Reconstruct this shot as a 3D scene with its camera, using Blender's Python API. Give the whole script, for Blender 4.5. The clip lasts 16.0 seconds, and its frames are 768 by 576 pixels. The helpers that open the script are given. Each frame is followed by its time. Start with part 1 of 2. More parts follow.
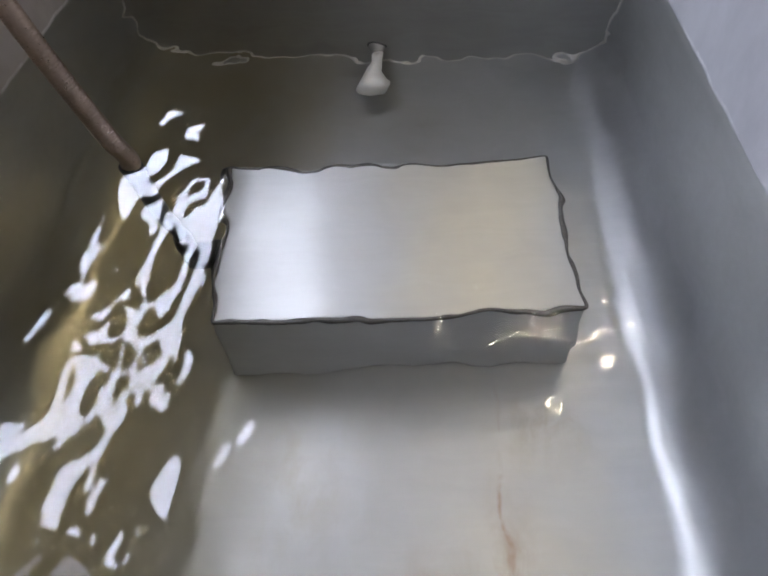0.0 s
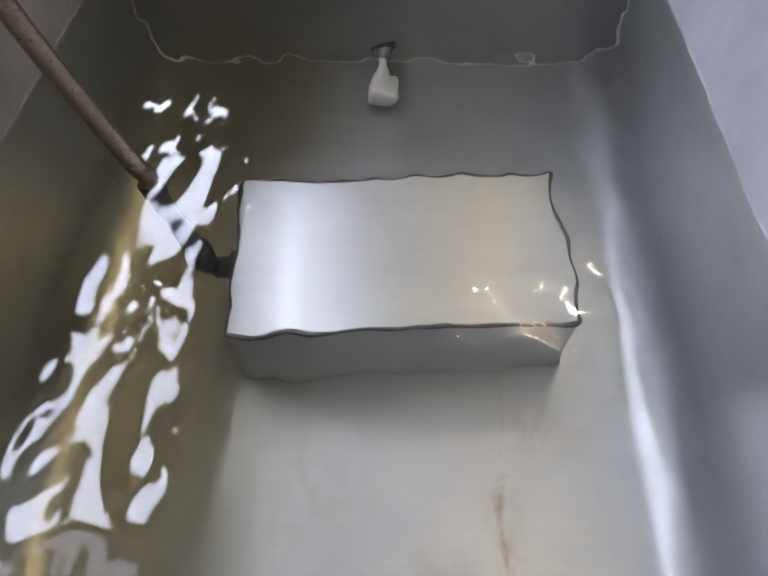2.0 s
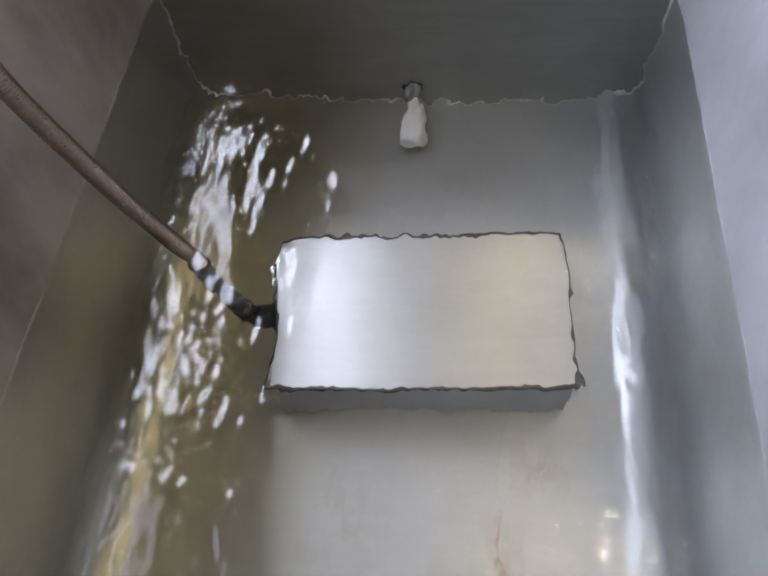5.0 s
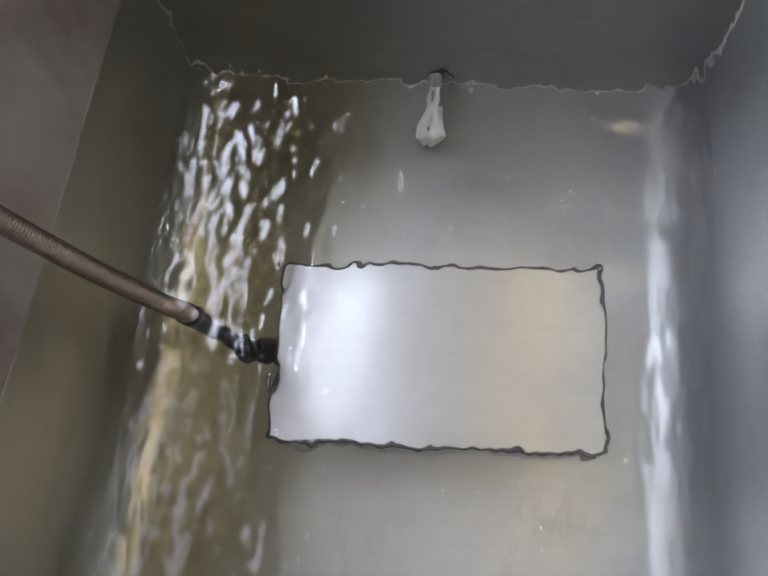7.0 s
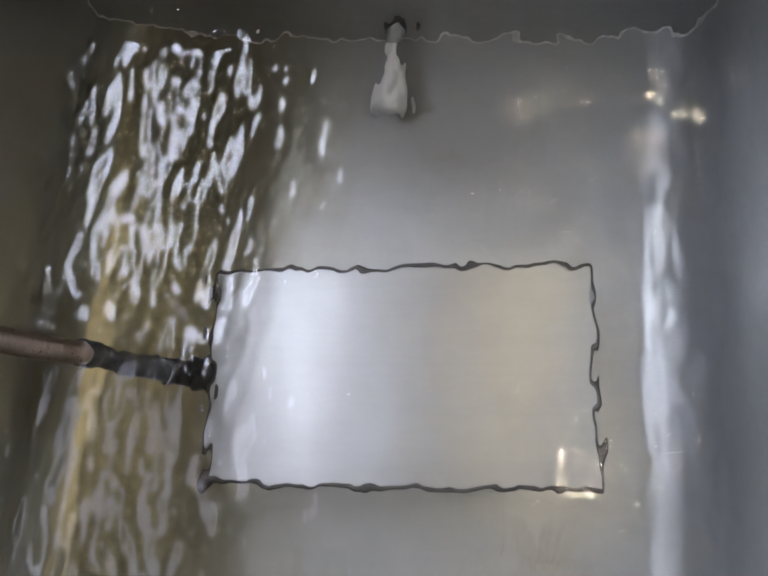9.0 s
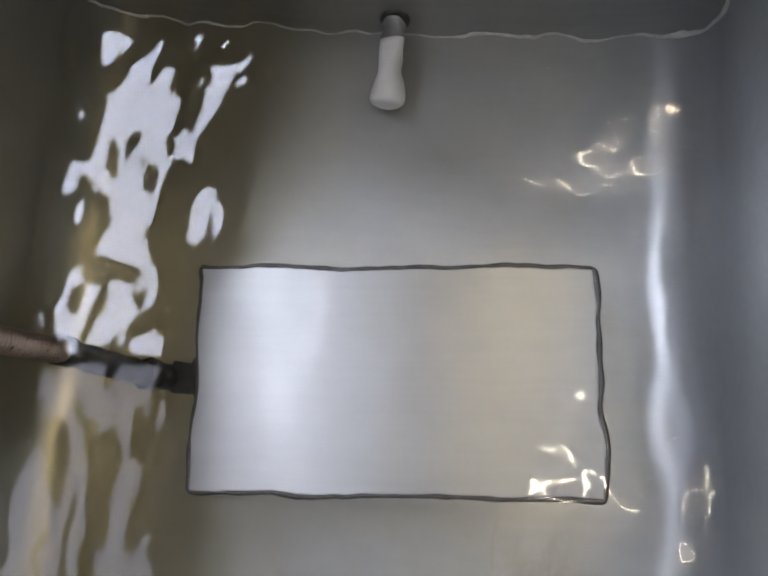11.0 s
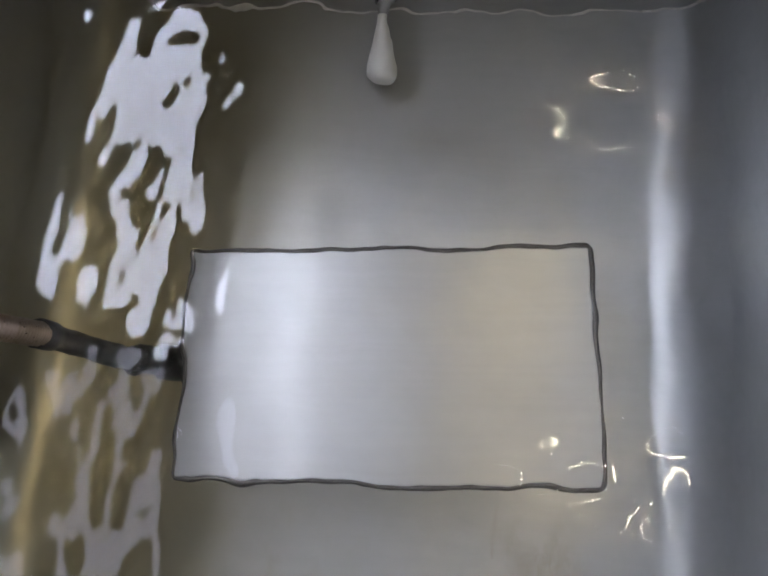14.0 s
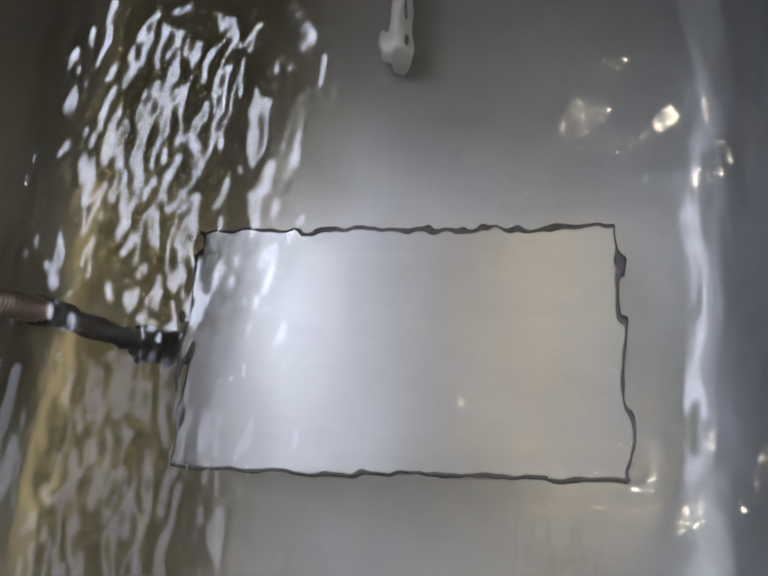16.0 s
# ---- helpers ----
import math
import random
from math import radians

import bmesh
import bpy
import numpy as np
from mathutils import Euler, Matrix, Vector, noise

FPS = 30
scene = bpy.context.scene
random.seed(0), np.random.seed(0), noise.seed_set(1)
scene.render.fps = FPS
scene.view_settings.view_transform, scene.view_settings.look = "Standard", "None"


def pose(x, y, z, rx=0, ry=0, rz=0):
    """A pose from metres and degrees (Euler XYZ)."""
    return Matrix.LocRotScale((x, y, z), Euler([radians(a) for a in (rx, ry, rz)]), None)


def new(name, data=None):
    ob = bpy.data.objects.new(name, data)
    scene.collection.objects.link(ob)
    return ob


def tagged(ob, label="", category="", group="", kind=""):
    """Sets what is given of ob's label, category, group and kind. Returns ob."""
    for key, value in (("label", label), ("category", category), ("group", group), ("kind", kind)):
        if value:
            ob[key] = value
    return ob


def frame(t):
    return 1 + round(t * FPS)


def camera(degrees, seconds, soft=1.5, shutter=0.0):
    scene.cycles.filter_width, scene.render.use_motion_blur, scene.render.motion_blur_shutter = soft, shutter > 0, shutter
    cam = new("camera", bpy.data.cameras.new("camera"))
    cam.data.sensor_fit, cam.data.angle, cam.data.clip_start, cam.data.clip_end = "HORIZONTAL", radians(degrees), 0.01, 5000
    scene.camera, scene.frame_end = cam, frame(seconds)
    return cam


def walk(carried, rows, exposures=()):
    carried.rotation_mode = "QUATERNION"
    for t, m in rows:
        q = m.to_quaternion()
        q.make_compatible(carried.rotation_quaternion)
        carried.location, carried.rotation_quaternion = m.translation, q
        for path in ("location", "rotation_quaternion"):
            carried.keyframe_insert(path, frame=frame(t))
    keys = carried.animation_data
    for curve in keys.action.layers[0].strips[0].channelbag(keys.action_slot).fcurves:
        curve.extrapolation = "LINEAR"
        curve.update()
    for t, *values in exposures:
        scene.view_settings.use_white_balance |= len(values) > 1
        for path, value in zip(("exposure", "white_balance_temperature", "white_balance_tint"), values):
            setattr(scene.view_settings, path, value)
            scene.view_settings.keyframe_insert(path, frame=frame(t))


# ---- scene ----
cam = camera(62.61, 16.0, soft=2.0)
walk(cam, [
    (0, pose(0.1263, -0.4183, 0.6618, 39.02, 1.45, 1.90)),
    (0.5, pose(0.1407, -0.4090, 0.6646, 38.55, 2.51, 2.30)),
    (1, pose(0.1088, -0.4258, 0.6621, 38.48, 0.76, 0.37)),
    (1.5, pose(0.1227, -0.4147, 0.6859, 37.01, 2.10, 1.07)),
    (2, pose(0.1175, -0.3967, 0.7154, 35.46, 1.11, 2.15)),
    (2.5, pose(0.1320, -0.3812, 0.7452, 33.93, 1.94, 2.53)),
    (3, pose(0.1531, -0.3721, 0.7776, 33.39, 3.53, 3.07)),
    (3.5, pose(0.1500, -0.3529, 0.8209, 31.86, 3.72, 3.77)),
    (4, pose(0.1550, -0.3463, 0.8291, 32.10, 4.23, 3.78)),
    (4.5, pose(0.1486, -0.3285, 0.8631, 30.12, 4.21, 4.24)),
    (7, pose(0.1416, -0.1139, 0.8501, 18.17, 6.09, 6.76)),
    (7.5, pose(0.1274, -0.0839, 0.8266, 15.69, 4.63, 6.17)),
    (8, pose(0.1511, -0.0423, 0.8067, 13.22, 6.44, 5.45)),
    (8.5, pose(0.1551, -0.0284, 0.7807, 12.68, 6.23, 5.60)),
    (9, pose(0.1654, -0.0130, 0.7507, 12.39, 6.48, 4.28)),
    (11.3, pose(0.1408, -0.0199, 0.7236, 13.56, 3.73, 4.68)),
    (12, pose(0.1605, -0.0219, 0.7176, 13.65, 5.31, 4.71)),
    (12.5, pose(0.1677, -0.0302, 0.7111, 14.07, 6.04, 4.85)),
    (13.5, pose(0.1673, -0.0259, 0.7058, 13.22, 5.74, 4.56)),
    (14, pose(0.1650, -0.0228, 0.7072, 12.89, 5.57, 4.76)),
    (14.5, pose(0.1861, -0.0340, 0.7001, 13.80, 7.90, 5.25)),
    (15, pose(0.1664, -0.0068, 0.7011, 10.73, 6.69, 4.97)),
    (15.5, pose(0.1722, -0.0238, 0.7029, 12.08, 7.33, 5.56)),
    (16, pose(0.1757, -0.0398, 0.6783, 13.86, 8.02, 5.47)),
], exposures=[(0.0, 0.24), (4.7, 0.3), (7.0, 0.29), (8.0, 0.27), (9.0, 0.06), (11.5, 0.08), (12.5, -0.03), (16.0, -0.05)])

# ---- light: a dark workshop, two long panels and two warm tubes under the ceiling, added unseen windows for fill ----
world = bpy.data.worlds.new("workshop_air")
scene.world = world
world.use_nodes = True
world.node_tree.nodes["Background"].inputs[0].default_value = (0.5, 0.5, 0.55, 1)
world.node_tree.nodes["Background"].inputs[1].default_value = 0.05

# ---- plan, in metres; the tank's floor is z = 0 ----
XL, XR, YB, YF = -0.2699, 0.4066, 0.4231, -0.66
WATER, RIM, WALL = 0.3139, 0.56, 0.008
COVE = 0.064
BOX_AT, BOX_TURN = (0.1085, 0.0305), 0.0653
BOX_W, BOX_D, BOX_H = 0.355, 0.2005, 0.1256
GROUND, CEILING = -0.5, 2.45


# ---- small tools ----
def part(name, bm, material, parent=None, label=""):
    me = bpy.data.meshes.new(name)
    bm.normal_update()
    bm.to_mesh(me)
    bm.free()
    me.materials.append(material)
    ob = new(name, me)
    ob.parent = parent
    if label:
        ob["label"] = label
    return ob


def empty(name, m, label, category, group="", kind=""):
    ob = new(name)
    ob.matrix_basis = m
    return tagged(ob, label, category, group, kind)


def box(bm, x0, x1, y0, y1, z0, z1, bevel=0.0, segments=2):
    made = bmesh.ops.create_cube(bm, size=1)["verts"]
    for v in made:
        v.co = Vector(((x0, x1)[v.co.x > 0], (y0, y1)[v.co.y > 0], (z0, z1)[v.co.z > 0]))
    if bevel:
        edges = list({e for v in made for e in v.link_edges})
        bmesh.ops.bevel(bm, geom=edges, offset=bevel, segments=segments, affect="EDGES", profile=0.5)
    return bm


def smooth(bm):
    for f in bm.faces:
        f.smooth = True
    return bm


def brushed_uv(bm):
    """A layer of coordinates whose first axis lies across the brushing, which runs level."""
    layer = bm.loops.layers.uv.new("brush")
    bm.normal_update()
    for f in bm.faces:
        for loop in f.loops:
            x, y, z = loop.vert.co
            a = [abs(c) for c in f.normal]
            if a[1] > max(a[0], a[2]):
                loop[layer].uv = (z, x)
            elif a[0] > a[2]:
                loop[layer].uv = (y, z)
            else:
                loop[layer].uv = (y, x)
    return bm


def tube(bm, points, radii, sides=20, caps=True):
    """A round tube along points, one radius a point."""
    rings, n = [], len(points)
    side = None
    for i, p in enumerate(points):
        way = (points[min(i + 1, n - 1)] - points[max(i - 1, 0)]).normalized()
        if side is None:
            side = way.orthogonal().normalized()
        side = (side - way * side.dot(way)).normalized()
        other = way.cross(side)
        rings.append([bm.verts.new(p + radii[i] * (math.cos(a) * side + math.sin(a) * other))
                      for a in (2 * math.pi * k / sides for k in range(sides))])
    for a, b in zip(rings, rings[1:]):
        for k in range(sides):
            bm.faces.new((a[k], a[(k + 1) % sides], b[(k + 1) % sides], b[k]))
    if caps:
        bm.faces.new(rings[0][::-1])
        bm.faces.new(rings[-1])
    return smooth(bm)


def turned(bm, profile, m, sides=28):
    """A body of revolution: (radius, height) pairs about the z axis of m."""
    points = [m @ Vector((0, 0, h)) for r, h in profile]
    ux, uy = m.to_3x3() @ Vector((1, 0, 0)), m.to_3x3() @ Vector((0, 1, 0))
    rings = [[bm.verts.new(p + r * (math.cos(a) * ux + math.sin(a) * uy)) for a in (2 * math.pi * k / sides for k in range(sides))]
             for p, (r, h) in zip(points, profile)]
    for a, b in zip(rings, rings[1:]):
        for k in range(sides):
            bm.faces.new((a[k], a[(k + 1) % sides], b[(k + 1) % sides], b[k]))
    bm.faces.new(rings[0][::-1])
    bm.faces.new(rings[-1])
    bmesh.ops.recalc_face_normals(bm, faces=bm.faces)
    return smooth(bm)


# ---- materials ----
class Nodes:
    def __init__(self, name):
        self.material = bpy.data.materials.new(name)
        self.material.use_nodes = True
        self.tree = self.material.node_tree
        self.tree.nodes.clear()
        self.out = self.add("ShaderNodeOutputMaterial")

    def add(self, kind, **values):
        node = self.tree.nodes.new(kind)
        for key, value in values.items():
            setattr(node, key, value)
        return node

    def put(self, node, **values):
        for key, value in values.items():
            socket = node.inputs[key.replace("_", " ")]
            if isinstance(value, bpy.types.NodeSocket):
                self.tree.links.new(value, socket)
            else:
                socket.default_value = value
        return node

    def link(self, a, b):
        self.tree.links.new(a, b)

    def coords(self, scale=(1, 1, 1)):
        c = self.add("ShaderNodeTexCoord")
        m = self.add("ShaderNodeMapping")
        m.inputs["Scale"].default_value = scale
        self.link(c.outputs["Object"], m.inputs["Vector"])
        return m.outputs["Vector"]

    def noise(self, scale, stretch=(1, 1, 1), detail=4.0, rough=0.55):
        n = self.add("ShaderNodeTexNoise")
        self.put(n, Vector=self.coords(stretch), Scale=scale, Detail=detail, Roughness=rough)
        return n.outputs["Fac"]

    def ramp(self, value, stops):
        r = self.add("ShaderNodeValToRGB")
        while len(r.color_ramp.elements) < len(stops):
            r.color_ramp.elements.new(0.5)
        for e, (at, c) in zip(r.color_ramp.elements, stops):
            e.position, e.color = at, (*c, 1) if len(c) == 3 else c
        self.link(value, r.inputs["Fac"])
        return r.outputs["Color"]

    def span(self, value, a, b, c, d):
        m = self.add("ShaderNodeMapRange")
        self.link(value, m.inputs["Value"])
        for i, v in enumerate((a, b, c, d)):
            m.inputs[i + 1].default_value = v
        return m.outputs["Result"]

    def math(self, op, a, b=0.0):
        m = self.add("ShaderNodeMath", operation=op)
        for i, v in enumerate((a, b)):
            if isinstance(v, bpy.types.NodeSocket):
                self.link(v, m.inputs[i])
            else:
                m.inputs[i].default_value = v
        return m.outputs[0]

    def mix(self, fac, a, b, blend="MIX"):
        m = self.add("ShaderNodeMix", data_type="RGBA", blend_type=blend)
        for i, v in ((0, fac), (6, a), (7, b)):
            if isinstance(v, bpy.types.NodeSocket):
                self.link(v, m.inputs[i])
            else:
                m.inputs[i].default_value = (*v, 1) if i else v
        return m.outputs[2]

    def bump(self, height, distance, strength=1.0):
        b = self.add("ShaderNodeBump")
        self.put(b, Height=height, Distance=distance, Strength=strength)
        return b.outputs["Normal"]

    def done(self, shader):
        self.link(shader, self.out.inputs["Surface"])
        return self.material


def steel(name, colour, dull, roughness, anisotropy=0.0, streak=(4, 160, 160), stain_and_light=None, uneven=0.0, dry=None, matt=0.02, lines=0.18):
    """Brushed stainless steel: fine streaks, cloudy film, water marks, light and shade tints."""
    n = Nodes(name)
    p = n.add("ShaderNodeBsdfPrincipled")
    fine = n.noise(1.0, streak, 3.0)
    cloud = n.noise(7.0, (1, 1, 1), 6.0, 0.6)
    film = n.noise(2.2, (1, 1, 1), 3.0)
    base = n.mix(n.span(cloud, 0.35, 0.7, 0, 1), colour, dull)
    base = n.mix(n.span(film, 0.4, 0.65, 0, 0.35), base, tuple(c * 0.85 for c in dull))
    base = n.mix(n.span(fine, 0.35, 0.65, 0.0, lines), base, tuple(c * 0.6 for c in colour))
    if stain_and_light:
        for (x, y, z), (rx, ry, rz), tint, weight in stain_and_light:
            c = n.add("ShaderNodeTexCoord")
            m = n.add("ShaderNodeMapping", vector_type="TEXTURE")
            m.inputs["Location"].default_value, m.inputs["Scale"].default_value = (x, y, z), (rx, ry, rz)
            n.link(c.outputs["Object"], m.inputs["Vector"])
            g = n.add("ShaderNodeTexGradient", gradient_type="QUADRATIC_SPHERE")
            n.link(m.outputs["Vector"], g.inputs["Vector"])
            if rx > 0.14:
                spots = n.span(n.noise(5.0, (1, 0.6, 1), 7.0, 0.6), 0.25, 0.7, 0.55, 1)
            else:
                spots = n.span(n.noise(24.0, (1, 0.5, 1), 6.0, 0.65), 0.45, 0.62, 0, 1)
            base = n.mix(n.math("MULTIPLY", n.math("MULTIPLY", g.outputs["Fac"], spots), weight), base, tint)
    metal = n.math("SUBTRACT", 1.0, n.span(cloud, 0.3, 0.7, matt, matt + 0.12))
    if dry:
        # matt dried film on the steel above the water's mark; left-right tone carries the light
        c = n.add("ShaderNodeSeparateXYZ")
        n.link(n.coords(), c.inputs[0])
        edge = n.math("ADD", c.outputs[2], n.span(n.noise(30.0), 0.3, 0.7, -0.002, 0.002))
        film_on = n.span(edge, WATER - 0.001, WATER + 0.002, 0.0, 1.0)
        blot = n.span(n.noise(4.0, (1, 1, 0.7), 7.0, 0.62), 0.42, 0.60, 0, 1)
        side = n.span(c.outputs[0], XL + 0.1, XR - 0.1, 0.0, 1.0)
        chalk_and_light = n.mix(blot, n.mix(side, dry[0], dry[2]), n.mix(side, dry[1], dry[3]))
        # bright glint of the meniscus, painted as a broken pale line above the water
        meniscus_glint = n.math("MULTIPLY", n.math("MULTIPLY", film_on, n.span(edge, WATER + 0.003, WATER + 0.0045, 1.0, 0.0)), n.span(n.noise(16.0, (1, 1, 0.1), 5.0), 0.46, 0.64, 0.0, 0.8))
        base = n.mix(meniscus_glint, n.mix(film_on, base, chalk_and_light), (0.72, 0.71, 0.70))
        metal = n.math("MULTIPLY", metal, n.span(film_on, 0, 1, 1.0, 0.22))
    n.put(p, Base_Color=base, Metallic=metal, Roughness=n.math("ADD", n.span(cloud, 0.3, 0.7, roughness - 0.02, roughness + 0.06),
                                                          n.span(fine, 0.3, 0.7, -0.01, 0.01)))
    if anisotropy:
        t = n.add("ShaderNodeTangent", direction_type="UV_MAP", uv_map="brush")
        n.put(p, Anisotropic=anisotropy, Tangent=t.outputs["Tangent"])
    heights = n.math("ADD", n.math("MULTIPLY", fine, 0.00004 if anisotropy else 0.0), n.math("MULTIPLY", n.noise(9.0, (1, 1, 1), 2.0), uneven))
    n.put(p, Normal=n.bump(heights, 1.0))
    return n.done(p.outputs[0])


def plain(name, colour, other, roughness, scale=6.0, metal=0.0, bump=0.0005):
    n = Nodes(name)
    p = n.add("ShaderNodeBsdfPrincipled")
    a, b = n.noise(scale, detail=6.0), n.noise(scale * 12, detail=4.0)
    both = n.math("ADD", n.math("MULTIPLY", a, 0.65), n.math("MULTIPLY", b, 0.35))
    n.put(p, Base_Color=n.mix(n.span(both, 0.35, 0.65, 0, 1), colour, other), Metallic=metal,
          Roughness=n.span(b, 0.3, 0.7, roughness - 0.06, roughness + 0.06), Normal=n.bump(both, bump))
    return n.done(p.outputs[0])


def glow(name, colour, strength):
    n = Nodes(name)
    e = n.add("ShaderNodeEmission")
    n.put(e, Color=(*colour, 1), Strength=strength)
    return n.done(e.outputs[0])


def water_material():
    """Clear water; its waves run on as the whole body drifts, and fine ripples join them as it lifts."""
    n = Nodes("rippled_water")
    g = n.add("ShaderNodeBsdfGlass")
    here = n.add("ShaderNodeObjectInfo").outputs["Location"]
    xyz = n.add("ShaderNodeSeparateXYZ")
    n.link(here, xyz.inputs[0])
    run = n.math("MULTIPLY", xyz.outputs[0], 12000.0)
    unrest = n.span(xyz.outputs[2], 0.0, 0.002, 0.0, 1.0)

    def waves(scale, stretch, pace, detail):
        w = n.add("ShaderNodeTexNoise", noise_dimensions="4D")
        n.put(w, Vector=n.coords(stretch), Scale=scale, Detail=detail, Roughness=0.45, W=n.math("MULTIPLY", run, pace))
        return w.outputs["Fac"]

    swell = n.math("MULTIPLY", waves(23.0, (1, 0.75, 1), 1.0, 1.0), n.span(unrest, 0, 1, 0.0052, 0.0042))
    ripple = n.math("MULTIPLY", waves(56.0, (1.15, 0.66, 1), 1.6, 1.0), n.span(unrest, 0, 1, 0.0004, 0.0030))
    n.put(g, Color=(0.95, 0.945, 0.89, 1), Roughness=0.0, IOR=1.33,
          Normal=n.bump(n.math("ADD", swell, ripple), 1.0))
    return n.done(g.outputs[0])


RUST = (0.30, 0.19, 0.11)
FLOOR_MARKS_AND_LIGHT = [((0.215, -0.27, 0.0), (0.05, 0.16, 0.1), RUST, 0.55), ((0.213, -0.21, 0.0), (0.006, 0.2, 0.1), RUST, 1.0),
               ((0.15, -0.30, 0.0), (0.10, 0.09, 0.1), (0.36, 0.27, 0.19), 0.7), ((0.26, -0.13, 0.0), (0.07, 0.06, 0.1), (0.33, 0.29, 0.22), 0.8),
               ((0.02, -0.2, 0.0), (0.12, 0.2, 0.1), (0.36, 0.32, 0.24), 0.5), ((0.14, 0.28, 0.0), (0.2, 0.1, 0.1), (0.33, 0.30, 0.24), 0.5), ((-0.1, 0.3, 0.0), (0.16, 0.2, 0.1), (0.36, 0.31, 0.19), 0.7),
               # olive on the left floor: dirty film and the left wall's shade, painted together
               ((-0.12, 0.36, 0.0), (0.38, 0.34, 0.1), (0.35, 0.31, 0.215), 1.2), ((-0.17, 0.0, 0.0), (0.30, 1.0, 0.1), (0.40, 0.355, 0.235), 1.5),
               # painted yellow highlight of the warm lamps along the left bend
               ((-0.215, 0.0, 0.015), (0.15, 1.2, 0.07), (0.46, 0.42, 0.29), 1.4)]
# dried film with blotches; browner left and cooler right include each side's light
DRY_AND_LIGHT = [(0.50, 0.455, 0.43), (0.30, 0.255, 0.235), (0.50, 0.49, 0.505), (0.38, 0.37, 0.385)]
STEEL_TANK = steel("tank_steel", (0.55, 0.56, 0.57), (0.46, 0.465, 0.465), 0.345, 0.0, (5, 90, 90), FLOOR_MARKS_AND_LIGHT, 0.0006, DRY_AND_LIGHT, 0.11, 0.1)
STEEL_PLATE = steel("plate_steel", (0.44, 0.44, 0.425), (0.37, 0.365, 0.35), 0.46, 0.0, (5, 5, 90), None, 0.0006, DRY_AND_LIGHT, 0.12)
STEEL_BOX = steel("box_steel", (0.69, 0.69, 0.685), (0.60, 0.595, 0.585), 0.47, 0.7, (4, 190, 190), None, 0.0012, None, 0.04, 0.06)
STEEL_WELD = plain("weld_bead", (0.80, 0.78, 0.75), (0.50, 0.48, 0.45), 0.34, 60.0, 0.3, 0.001)
# dark reflection in the lid's rounded edge, put into a colour of its own
EDGE_REFLECTION = plain("edge_reflection", (0.075, 0.07, 0.068), (0.14, 0.13, 0.12), 0.42, 60.0, 0.5, 0.0006)
WHITE_PIPE = plain("pale_spout", (0.86, 0.84, 0.80), (0.76, 0.74, 0.69), 0.38, 30.0, 0.0, 0.0004)
CONDUIT = plain("conduit_bronze", (0.48, 0.37, 0.295), (0.36, 0.275, 0.21), 0.32, 30.0, 0.95, 0.00003)
RUBBER = plain("black_fitting", (0.030, 0.031, 0.034), (0.055, 0.052, 0.05), 0.42, 50.0)
SLEEVE = plain("grey_sleeve", (0.05, 0.052, 0.057), (0.085, 0.085, 0.09), 0.45, 60.0, 0.2)
PLASTER = plain("grey_plaster", (0.56, 0.55, 0.53), (0.48, 0.47, 0.455), 0.85, 1.5, 0.0, 0.002)
CONCRETE = plain("concrete", (0.22, 0.215, 0.21), (0.15, 0.15, 0.145), 0.8, 2.0, 0.0, 0.003)
ENAMEL = plain("white_enamel", (0.75, 0.75, 0.74), (0.68, 0.68, 0.66), 0.4, 8.0)
PANEL_BRIGHT = glow("panel_glow", (0.695, 0.75, 1.0), 28)
PANEL_DIM = glow("panel_glow_dim", (0.74, 0.76, 1.0), 7.0)
BULB = glow("bulb_glow", (1.0, 0.86, 0.66), 95)
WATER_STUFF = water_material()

# ---- the room, plain, unseen and assumed, round the tank ----
def wall_with_added_window(name, m, half, sill, head, energy, tint):
    """A wall along its own x, with one wide made-up window through it, and a fill lamp in the opening."""
    bm = bmesh.new()
    box(bm, -3.2, 3.2, 0, 0.2, GROUND, sill)
    box(bm, -3.2, 3.2, 0, 0.2, head, CEILING)
    for a in (-1, 1):
        box(bm, *sorted((a * half, a * 3.2)), 0, 0.2, sill, head)
    wall = part(name, bm, PLASTER)
    wall.matrix_basis = m
    tagged(wall, "unseen grey-cream plastered wall with an added wide window", "wall", kind="structure")
    win = empty("added_window_" + name[-4:], m, "added unseen steel-framed window for fill light", "window", kind="structure")
    bm = bmesh.new()
    for k in range(7):
        x = -half + 2 * half * k / 6
        box(bm, x - 0.02, x + 0.02, 0.08, 0.12, sill, head)
    for z in (sill + 0.02, (sill + head) / 2, head - 0.02):
        box(bm, -half, half, 0.085, 0.115, z - 0.02, z + 0.02)
    part("added_window_frame", bm, ENAMEL, win)
    lamp = bpy.data.lights.new("window_fill", "AREA")
    lamp.shape, lamp.size, lamp.size_y = "RECTANGLE", 2 * half, head - sill
    lamp.energy, lamp.color = energy, tint
    ob = new("window_fill", lamp)
    ob.matrix_basis = m @ pose(0, 0.06, (sill + head) / 2, -90, 0, 0)


# both windows are added: west widens the right bend's streak, east gives faint fill
wall_with_added_window("wall_west", pose(-2.2, 0, 0, 0, 0, 90), 1.7, 1.25, 2.05, 48, (0.78, 0.87, 1.0))
wall_with_added_window("wall_east", pose(3.0, 0, 0, 0, 0, -90), 2.2, 0.5, 1.9, 3, (1.0, 0.92, 0.70))
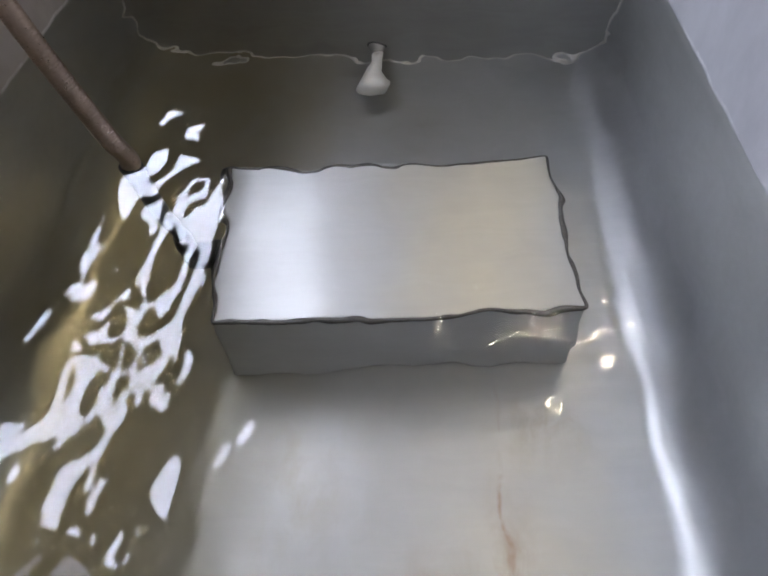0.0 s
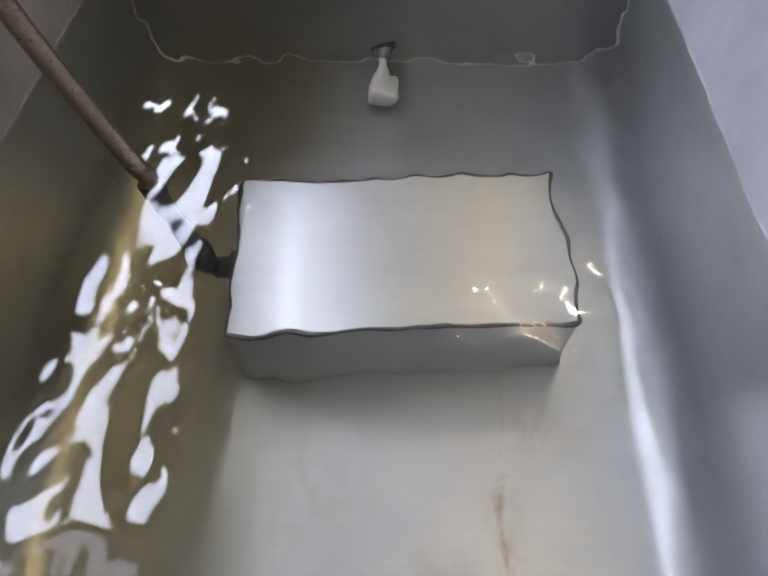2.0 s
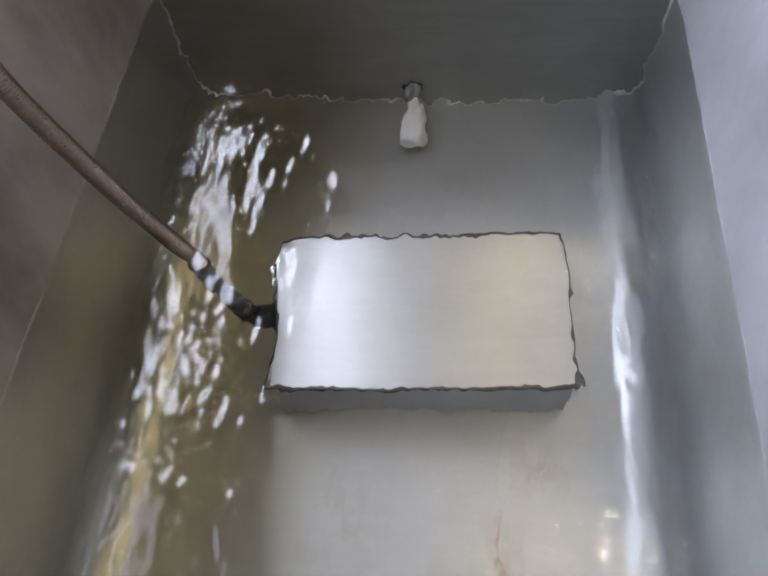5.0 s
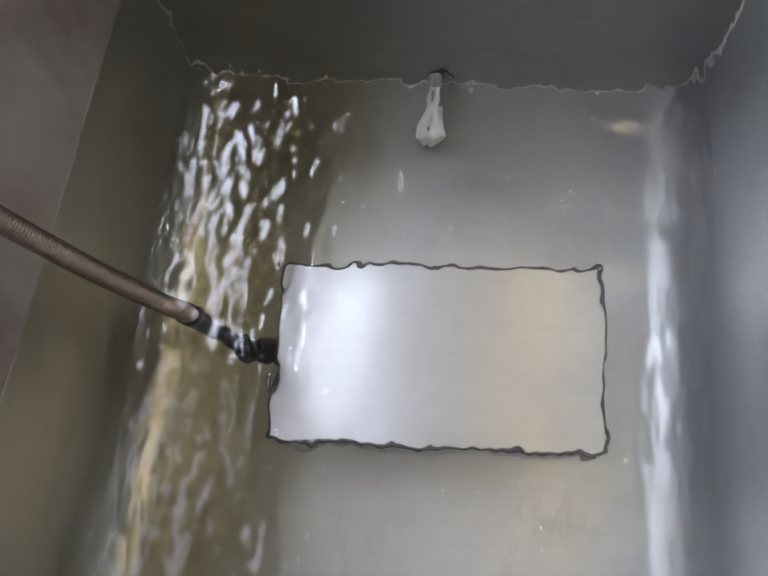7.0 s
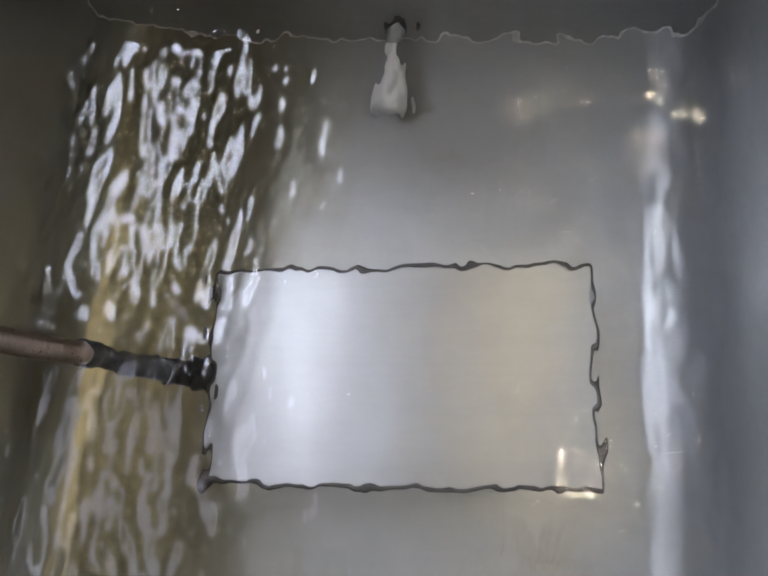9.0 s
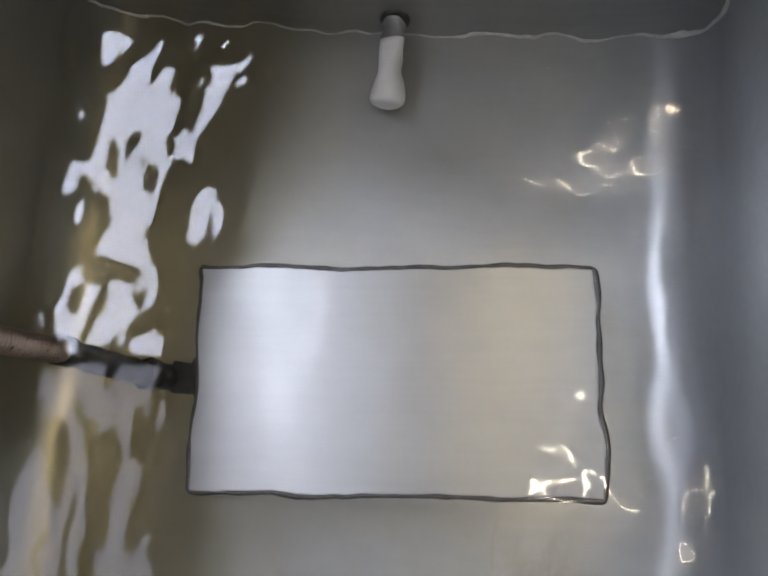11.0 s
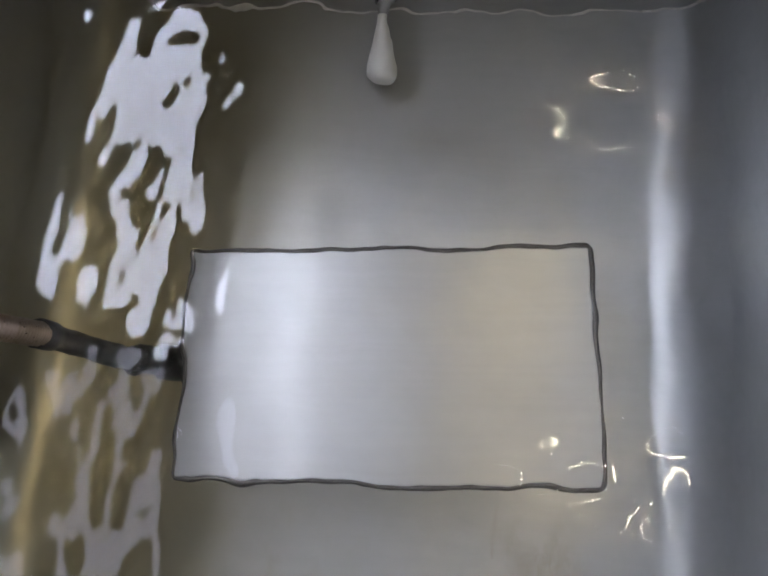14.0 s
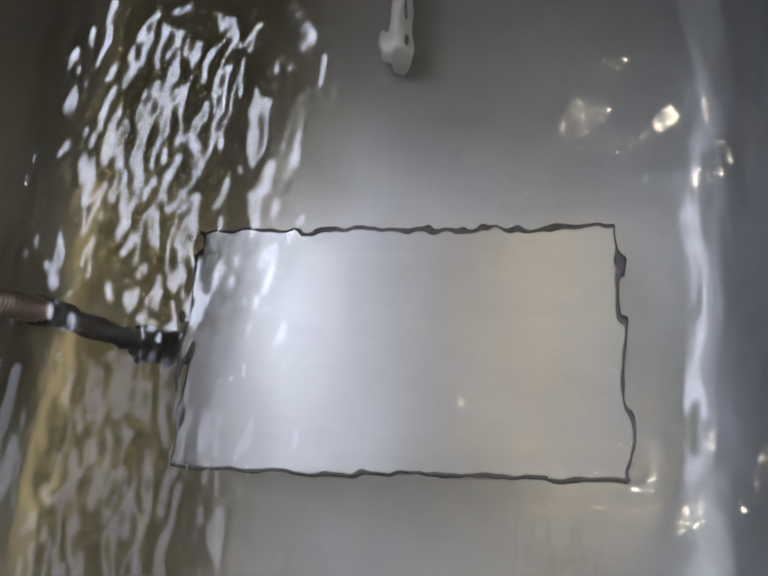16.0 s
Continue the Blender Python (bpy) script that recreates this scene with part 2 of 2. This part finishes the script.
for name, y0, y1 in (("wall_north", 3.2, 3.4), ("wall_south", -3.4, -3.2)):
    tagged(part(name, box(bmesh.new(), -2.4, 3.2, y0, y1, GROUND, CEILING), PLASTER), "plain grey-cream plastered workshop wall", "wall", kind="structure")
tagged(part("floor", box(bmesh.new(), -2.4, 3.2, -3.4, 3.4, GROUND - 0.1, GROUND), CONCRETE), "bare grey concrete workshop floor", "floor", kind="structure")
tagged(part("ceiling", box(bmesh.new(), -2.4, 3.2, -3.4, 3.4, CEILING, CEILING + 0.1), PLASTER), "plain grey-cream plastered workshop ceiling", "ceiling", kind="structure")


def ceiling_panel(x, y0, y1, width, material, label):
    lamp = empty("ceiling_light", pose(x, (y0 + y1) / 2, CEILING), label, "ceiling light", "light panels")
    h = (y1 - y0) / 2
    bm = bmesh.new()
    for a in (-1, 1):
        box(bm, a * (width / 2 + 0.012) - 0.012, a * (width / 2 + 0.012) + 0.012, -h - 0.024, h + 0.024, -0.06, 0, 0.003)
        box(bm, -width / 2, width / 2, a * (h + 0.012) - 0.012, a * (h + 0.012) + 0.012, -0.06, 0, 0.003)
    part("frame", bm, ENAMEL, lamp)
    part("diffuser", box(bmesh.new(), -width / 2, width / 2, -h, h, -0.05, -0.035), material, lamp, "glowing white diffuser")
    return lamp


ceiling_panel(-1.22, 0.35, 2.5, 0.36, PANEL_BRIGHT, "long bright cool white ceiling light panel")
ceiling_panel(-1.22, -0.95, 0.15, 0.36, PANEL_DIM, "long dimmer white ceiling light panel")


def warm_tube(x, y, z):
    lamp = empty("tube_light", pose(x, y, z), "short warm tube light hanging on two thin cords", "tube light", "warm tubes")
    h = 0.6 / 2
    part("tube", turned(bmesh.new(), [(0.005, -h), (0.0075, -h + 0.004), (0.0075, h - 0.004), (0.005, h)], pose(0, 0, 0, 0, 90, 0)), BULB, lamp, "glowing warm glass tube")
    for a in (-1, 1):
        part("cap", turned(bmesh.new(), [(0.014, 0.0), (0.015, 0.002), (0.015, 0.022), (0.010, 0.026)], pose(a * h, 0, 0, 0, 90 * a, 0)), RUBBER, lamp)
        part("cord", tube(bmesh.new(), [Vector((a * (h + 0.012), 0, 0.012)), Vector((a * (h + 0.012), 0, CEILING - z))], [0.003, 0.003], 8), RUBBER, lamp)


warm_tube(0.78, 1.17, 2.3)
warm_tube(0.82, -0.10, 2.3)

# ---- the tank ----
tank = empty("tank", pose(0, 0, 0), "deep rectangular brushed stainless steel washing tank, water-filled", "tank")


def trough():
    """Floor and side walls bent from one sheet, with rounded bends, as thick as WALL."""
    def outline(out):
        r = COVE + out
        pts = [(XL - out, RIM), (XL - out, 0.42), (XL - out, 0.3), (XL - out, 0.2), (XL - out, 0.12)]
        pts += [(XL + COVE - r * math.cos(a), COVE - r * math.sin(a)) for a in (math.pi / 2 * k / 14 for k in range(15))]
        pts += [(XL + COVE + (XR - XL - 2 * COVE) * k / 8, -out) for k in range(1, 8)]
        pts += [(XR - COVE + r * math.sin(a), COVE - r * math.cos(a)) for a in (math.pi / 2 * k / 14 for k in range(15))]
        return pts + [(XR + out, 0.12), (XR + out, 0.2), (XR + out, 0.3), (XR + out, 0.42), (XR + out, RIM)]
    bm = bmesh.new()
    inner, outer = outline(0.0), outline(WALL)
    steps = 24
    grid = []
    for line in (inner, outer):
        grid.append([[bm.verts.new((x, YF + (YB - YF) * j / steps, z)) for x, z in line] for j in range(steps + 1)])
    n = len(inner)
    for s, sheet in enumerate(grid):
        for j in range(steps):
            for i in range(n - 1):
                q = (sheet[j][i], sheet[j][i + 1], sheet[j + 1][i + 1], sheet[j + 1][i])
                bm.faces.new(q if s == 0 else q[::-1])
    for j in range(steps):
        for i in (0, n - 1):
            bm.faces.new((grid[0][j][i], grid[0][j + 1][i], grid[1][j + 1][i], grid[1][j][i]))
    bmesh.ops.recalc_face_normals(bm, faces=bm.faces)
    return brushed_uv(smooth(bm))


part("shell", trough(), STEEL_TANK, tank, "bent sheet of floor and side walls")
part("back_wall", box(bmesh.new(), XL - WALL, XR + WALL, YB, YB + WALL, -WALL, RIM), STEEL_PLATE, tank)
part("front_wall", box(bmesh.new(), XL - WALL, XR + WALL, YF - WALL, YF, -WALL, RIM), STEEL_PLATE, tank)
for x0, x1, y0, y1 in ((XL - 0.045, XL, YF - 0.045, YB + 0.045), (XR, XR + 0.045, YF - 0.045, YB + 0.045),
                       (XL + 0.0005, XR - 0.0005, YB, YB + 0.045), (XL + 0.0005, XR - 0.0005, YF - 0.045, YF)):
    part("rim", box(bmesh.new(), x0, x1, y0, y1, RIM - 0.0, RIM + 0.006, 0.002), STEEL_PLATE, tank)


def weld(points, radius):
    """A bead of uneven width."""
    dense = []
    for a, b in zip(points, points[1:]):
        count = max(2, int((b - a).length / 0.004))
        dense += [a.lerp(b, k / count) for k in range(count)]
    dense.append(points[-1])
    return tube(bmesh.new(), dense, [radius * (0.85 + 0.35 * noise.noise(p * 40) + 0.06 * math.sin(i * 1.7)) for i, p in enumerate(dense)], 8)


arc = [math.pi / 2 * k / 8 for k in range(9)]
left_bend = [Vector((XL + COVE - COVE * math.cos(a), YB, COVE - COVE * math.sin(a))) for a in arc]
right_bend = [Vector((XR - COVE + COVE * math.cos(a), YB, COVE - COVE * math.sin(a))) for a in arc]
for bend in (left_bend, right_bend):
    part("weld_seam", weld([Vector((bend[0].x, YB, RIM)), *bend], 0.0027), STEEL_WELD, tank, "thin rough pale weld bead")
part("weld_seam", weld([left_bend[-1], right_bend[-1]], 0.0020), STEEL_WELD, tank, "thin rough pale weld bead")
for x in (XL + 0.03, XR - 0.03):
    for y in (YF + 0.04, YB - 0.04):
        part("foot", box(bmesh.new(), x - 0.02, x + 0.02, y - 0.02, y + 0.02, GROUND, 0.002 - WALL, 0.003), STEEL_PLATE, tank)


# ---- outlet on the back wall ----
outlet = empty("outlet_pipe", pose(0.0750, YB, 0.0382), "short shiny steel outlet pipe through the back wall", "pipe")
# dark ring added for the shadowy halo where the neck meets the wall
part("shade_ring", turned(bmesh.new(), [(0.0, -0.003), (0.0155, -0.003), (0.0165, 0.001), (0.0155, 0.004), (0.011, 0.005)], pose(0, 0, 0, 90)), RUBBER, outlet, "dark ring standing for the shade round the neck")
part("neck", turned(bmesh.new(), [(0.0, -0.004), (0.012, -0.004), (0.012, 0.009), (0.0085, 0.011), (0.0082, 0.04)], pose(0, 0, 0, 90)), STEEL_PLATE, outlet, "dull steel neck")
part("spout", turned(bmesh.new(), [(0.0083, 0.026), (0.0086, 0.034), (0.0096, 0.046), (0.0122, 0.060), (0.0160, 0.074), (0.0184, 0.085), (0.0190, 0.092), (0.0180, 0.0975), (0.0150, 0.1010), (0.0100, 0.1030), (0.0040, 0.1036)],
                     pose(0, 0, 0, 90)), WHITE_PIPE, outlet, "pale flared end")

# ---- the box on the tank's floor ----
unit = empty("transducer_box", pose(*BOX_AT, 0, 0, 0, math.degrees(BOX_TURN)), "brushed stainless steel box lying under water, conduit on its side", "transducer box")
w, d = BOX_W / 2, BOX_D / 2
part("body", brushed_uv(box(bmesh.new(), -w + 0.0015, w - 0.0015, -d + 0.0015, d - 0.0015, 0, BOX_H - 0.004, 0.003)), STEEL_BOX, unit)
part("lid", brushed_uv(smooth(box(bmesh.new(), -w + 0.0022, w - 0.0022, -d + 0.0022, d - 0.0022, BOX_H - 0.012, BOX_H, 0.0022, 3))), STEEL_BOX, unit, "bright brushed steel top plate")


def dark_edge_line(x, y, z, radius):
    """A closed dark bead round the lid for its edge's dark reflection, with turned corners and uneven width."""
    turn = [(x - 0.004 + 0.004 * math.cos(a), y - 0.004 + 0.004 * math.sin(a)) for a in (math.pi / 2 * k / 4 for k in range(5))]
    ring = turn + [(-p, q) for p, q in turn[::-1]] + [(-p, -q) for p, q in turn] + [(p, -q) for p, q in turn[::-1]]
    line = []
    for (p, q), (p2, q2) in zip(ring, ring[1:] + ring[:1]):
        count = max(1, int(math.hypot(p2 - p, q2 - q) / 0.004))
        line += [Vector((p + (p2 - p) * k / count, q + (q2 - q) * k / count, z)) for k in range(count)]
    line.append(line[0])
    return tube(bmesh.new(), line, [radius * (0.95 + 0.3 * noise.noise(p * 55)) for p in line], 10, False)


part("dark_edge_line", dark_edge_line(w - 0.0014, d - 0.0014, BOX_H - 0.0022, 0.0025), EDGE_REFLECTION, unit, "dark line standing for the lid edge's dark reflection")
BACK = unit.matrix_basis.inverted()


def bezier(points, count):
    """A smooth line through the points."""
    pts = [points[0] * 2 - points[1], *points, points[-1] * 2 - points[-2]]
    line = []
    for a, b, c, e in zip(pts, pts[1:], pts[2:], pts[3:]):
        for k in range(count):
            t = k / count
            line.append(0.5 * ((2 * b) + (c - a) * t + (2 * a - 5 * b + 4 * c - e) * t * t + (3 * b - a - 3 * c + e) * t ** 3))
    return line + [points[-1]]


gland = Vector((-w, 0.0, 0.095))
part("socket", turned(bmesh.new(), [(0.019, -0.002), (0.019, 0.008), (0.0145, 0.010), (0.0145, 0.026), (0.0115, 0.028)], Matrix.Translation(gland) @ pose(0, 0, 0, 0, -90, 0)), RUBBER, unit, "dark threaded socket")
def along(s):
    """The conduit's line above the water, s metres up."""
    return BACK @ Vector((-0.134 + (-0.330) * s + (0.094) * s * s, 0.021 + (0.013) * s + (0.271) * s * s, WATER + s))


top = BACK @ Vector((-0.128, 0.022, 0.267))
bottom = gland + Vector((-0.036, 0, 0.030))
elbow = bezier([gland + Vector((-0.018, 0, 0)), gland + Vector((-0.030, 0, 0.008)), bottom], 10)
part("elbow", tube(bmesh.new(), elbow, [0.0118] * len(elbow), 20), RUBBER, unit, "dark bent fitting")
way = (top - bottom).normalized()
part("nut", turned(bmesh.new(), [(0.0122, -0.012), (0.0136, -0.010), (0.0136, 0.010), (0.0100, 0.013)], Matrix.Translation(bottom) @ way.to_track_quat("Z", "Y").to_matrix().to_4x4(), 6), RUBBER, unit, "dark hexagonal nut")
sleeve = bezier([bottom, bottom.lerp(top, 0.5) + Vector((-0.003, 0, 0)), top], 12)
part("sleeve", tube(bmesh.new(), sleeve, [0.0096 + 0.0006 * (i % 6 == 5) for i in range(len(sleeve))], 18), SLEEVE, unit, "dark grey sleeve")
part("collar", turned(bmesh.new(), [(0.0098, -0.012), (0.0112, -0.010), (0.0112, 0.008), (0.0094, 0.010)], Matrix.Translation(top) @ way.to_track_quat("Z", "Y").to_matrix().to_4x4(), 18), SLEEVE, unit, "dark grey collar")
route = [top, along(-0.02), along(0.02), along(0.1), along(0.2), along(0.3)]
route += [BACK @ Vector(p) for p in ((XL - 0.02, 0.05, 0.66), (XL - 0.10, 0.06, 0.60), (XL - 0.13, 0.07, 0.40), (XL - 0.14, 0.08, 0.0), (XL - 0.15, 0.09, GROUND + 0.02))]
line = bezier(route, 40)
dense, left_over, pitch = [line[0]], 0.0, 0.0007
for a, b in zip(line, line[1:]):
    length = (b - a).length
    while left_over + length >= pitch and length > 0:
        a = a.lerp(b, (pitch - left_over) / length)
        length, left_over = (b - a).length, 0.0
        dense.append(a)
    left_over += length
part("conduit", tube(bmesh.new(), dense, [(0.0091, 0.0094, 0.0094, 0.0091)[i % 4] for i in range(len(dense))], 14), CONDUIT, unit, "brown corrugated metal conduit")


# ---- the water ----
def water_body():
    """A block of water that fills the tank and ends inside its steel; gently uneven on top."""
    bm = bmesh.new()
    e = 0.004
    nx, ny = 68, 108
    top = [[None] * (nx + 1) for _ in range(ny + 1)]
    for j in range(ny + 1):
        for i in range(nx + 1):
            x, y = XL - e + (XR - XL + 2 * e) * i / nx, YF - e + (YB - YF + 2 * e) * j / ny
            top[j][i] = bm.verts.new((x, y, WATER + 0.0002 * noise.noise(Vector((x * 14, y * 14, 3.0)))))
    for j in range(ny):
        for i in range(nx):
            bm.faces.new((top[j][i], top[j][i + 1], top[j + 1][i + 1], top[j + 1][i]))
    low = [bm.verts.new((x, y, -e)) for x, y in ((XL - e, YF - e), (XR + e, YF - e), (XR + e, YB + e), (XL - e, YB + e))]
    bm.faces.new(low[::-1])
    sides = (top[0], [r[nx] for r in top], top[ny][::-1], [r[0] for r in top][::-1])
    for k, edge in enumerate(sides):
        bm.faces.new([*edge[::-1], low[k], low[(k + 1) % 4]])
    return smooth(bm)


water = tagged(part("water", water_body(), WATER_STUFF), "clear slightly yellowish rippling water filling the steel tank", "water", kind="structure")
water.visible_shadow = False


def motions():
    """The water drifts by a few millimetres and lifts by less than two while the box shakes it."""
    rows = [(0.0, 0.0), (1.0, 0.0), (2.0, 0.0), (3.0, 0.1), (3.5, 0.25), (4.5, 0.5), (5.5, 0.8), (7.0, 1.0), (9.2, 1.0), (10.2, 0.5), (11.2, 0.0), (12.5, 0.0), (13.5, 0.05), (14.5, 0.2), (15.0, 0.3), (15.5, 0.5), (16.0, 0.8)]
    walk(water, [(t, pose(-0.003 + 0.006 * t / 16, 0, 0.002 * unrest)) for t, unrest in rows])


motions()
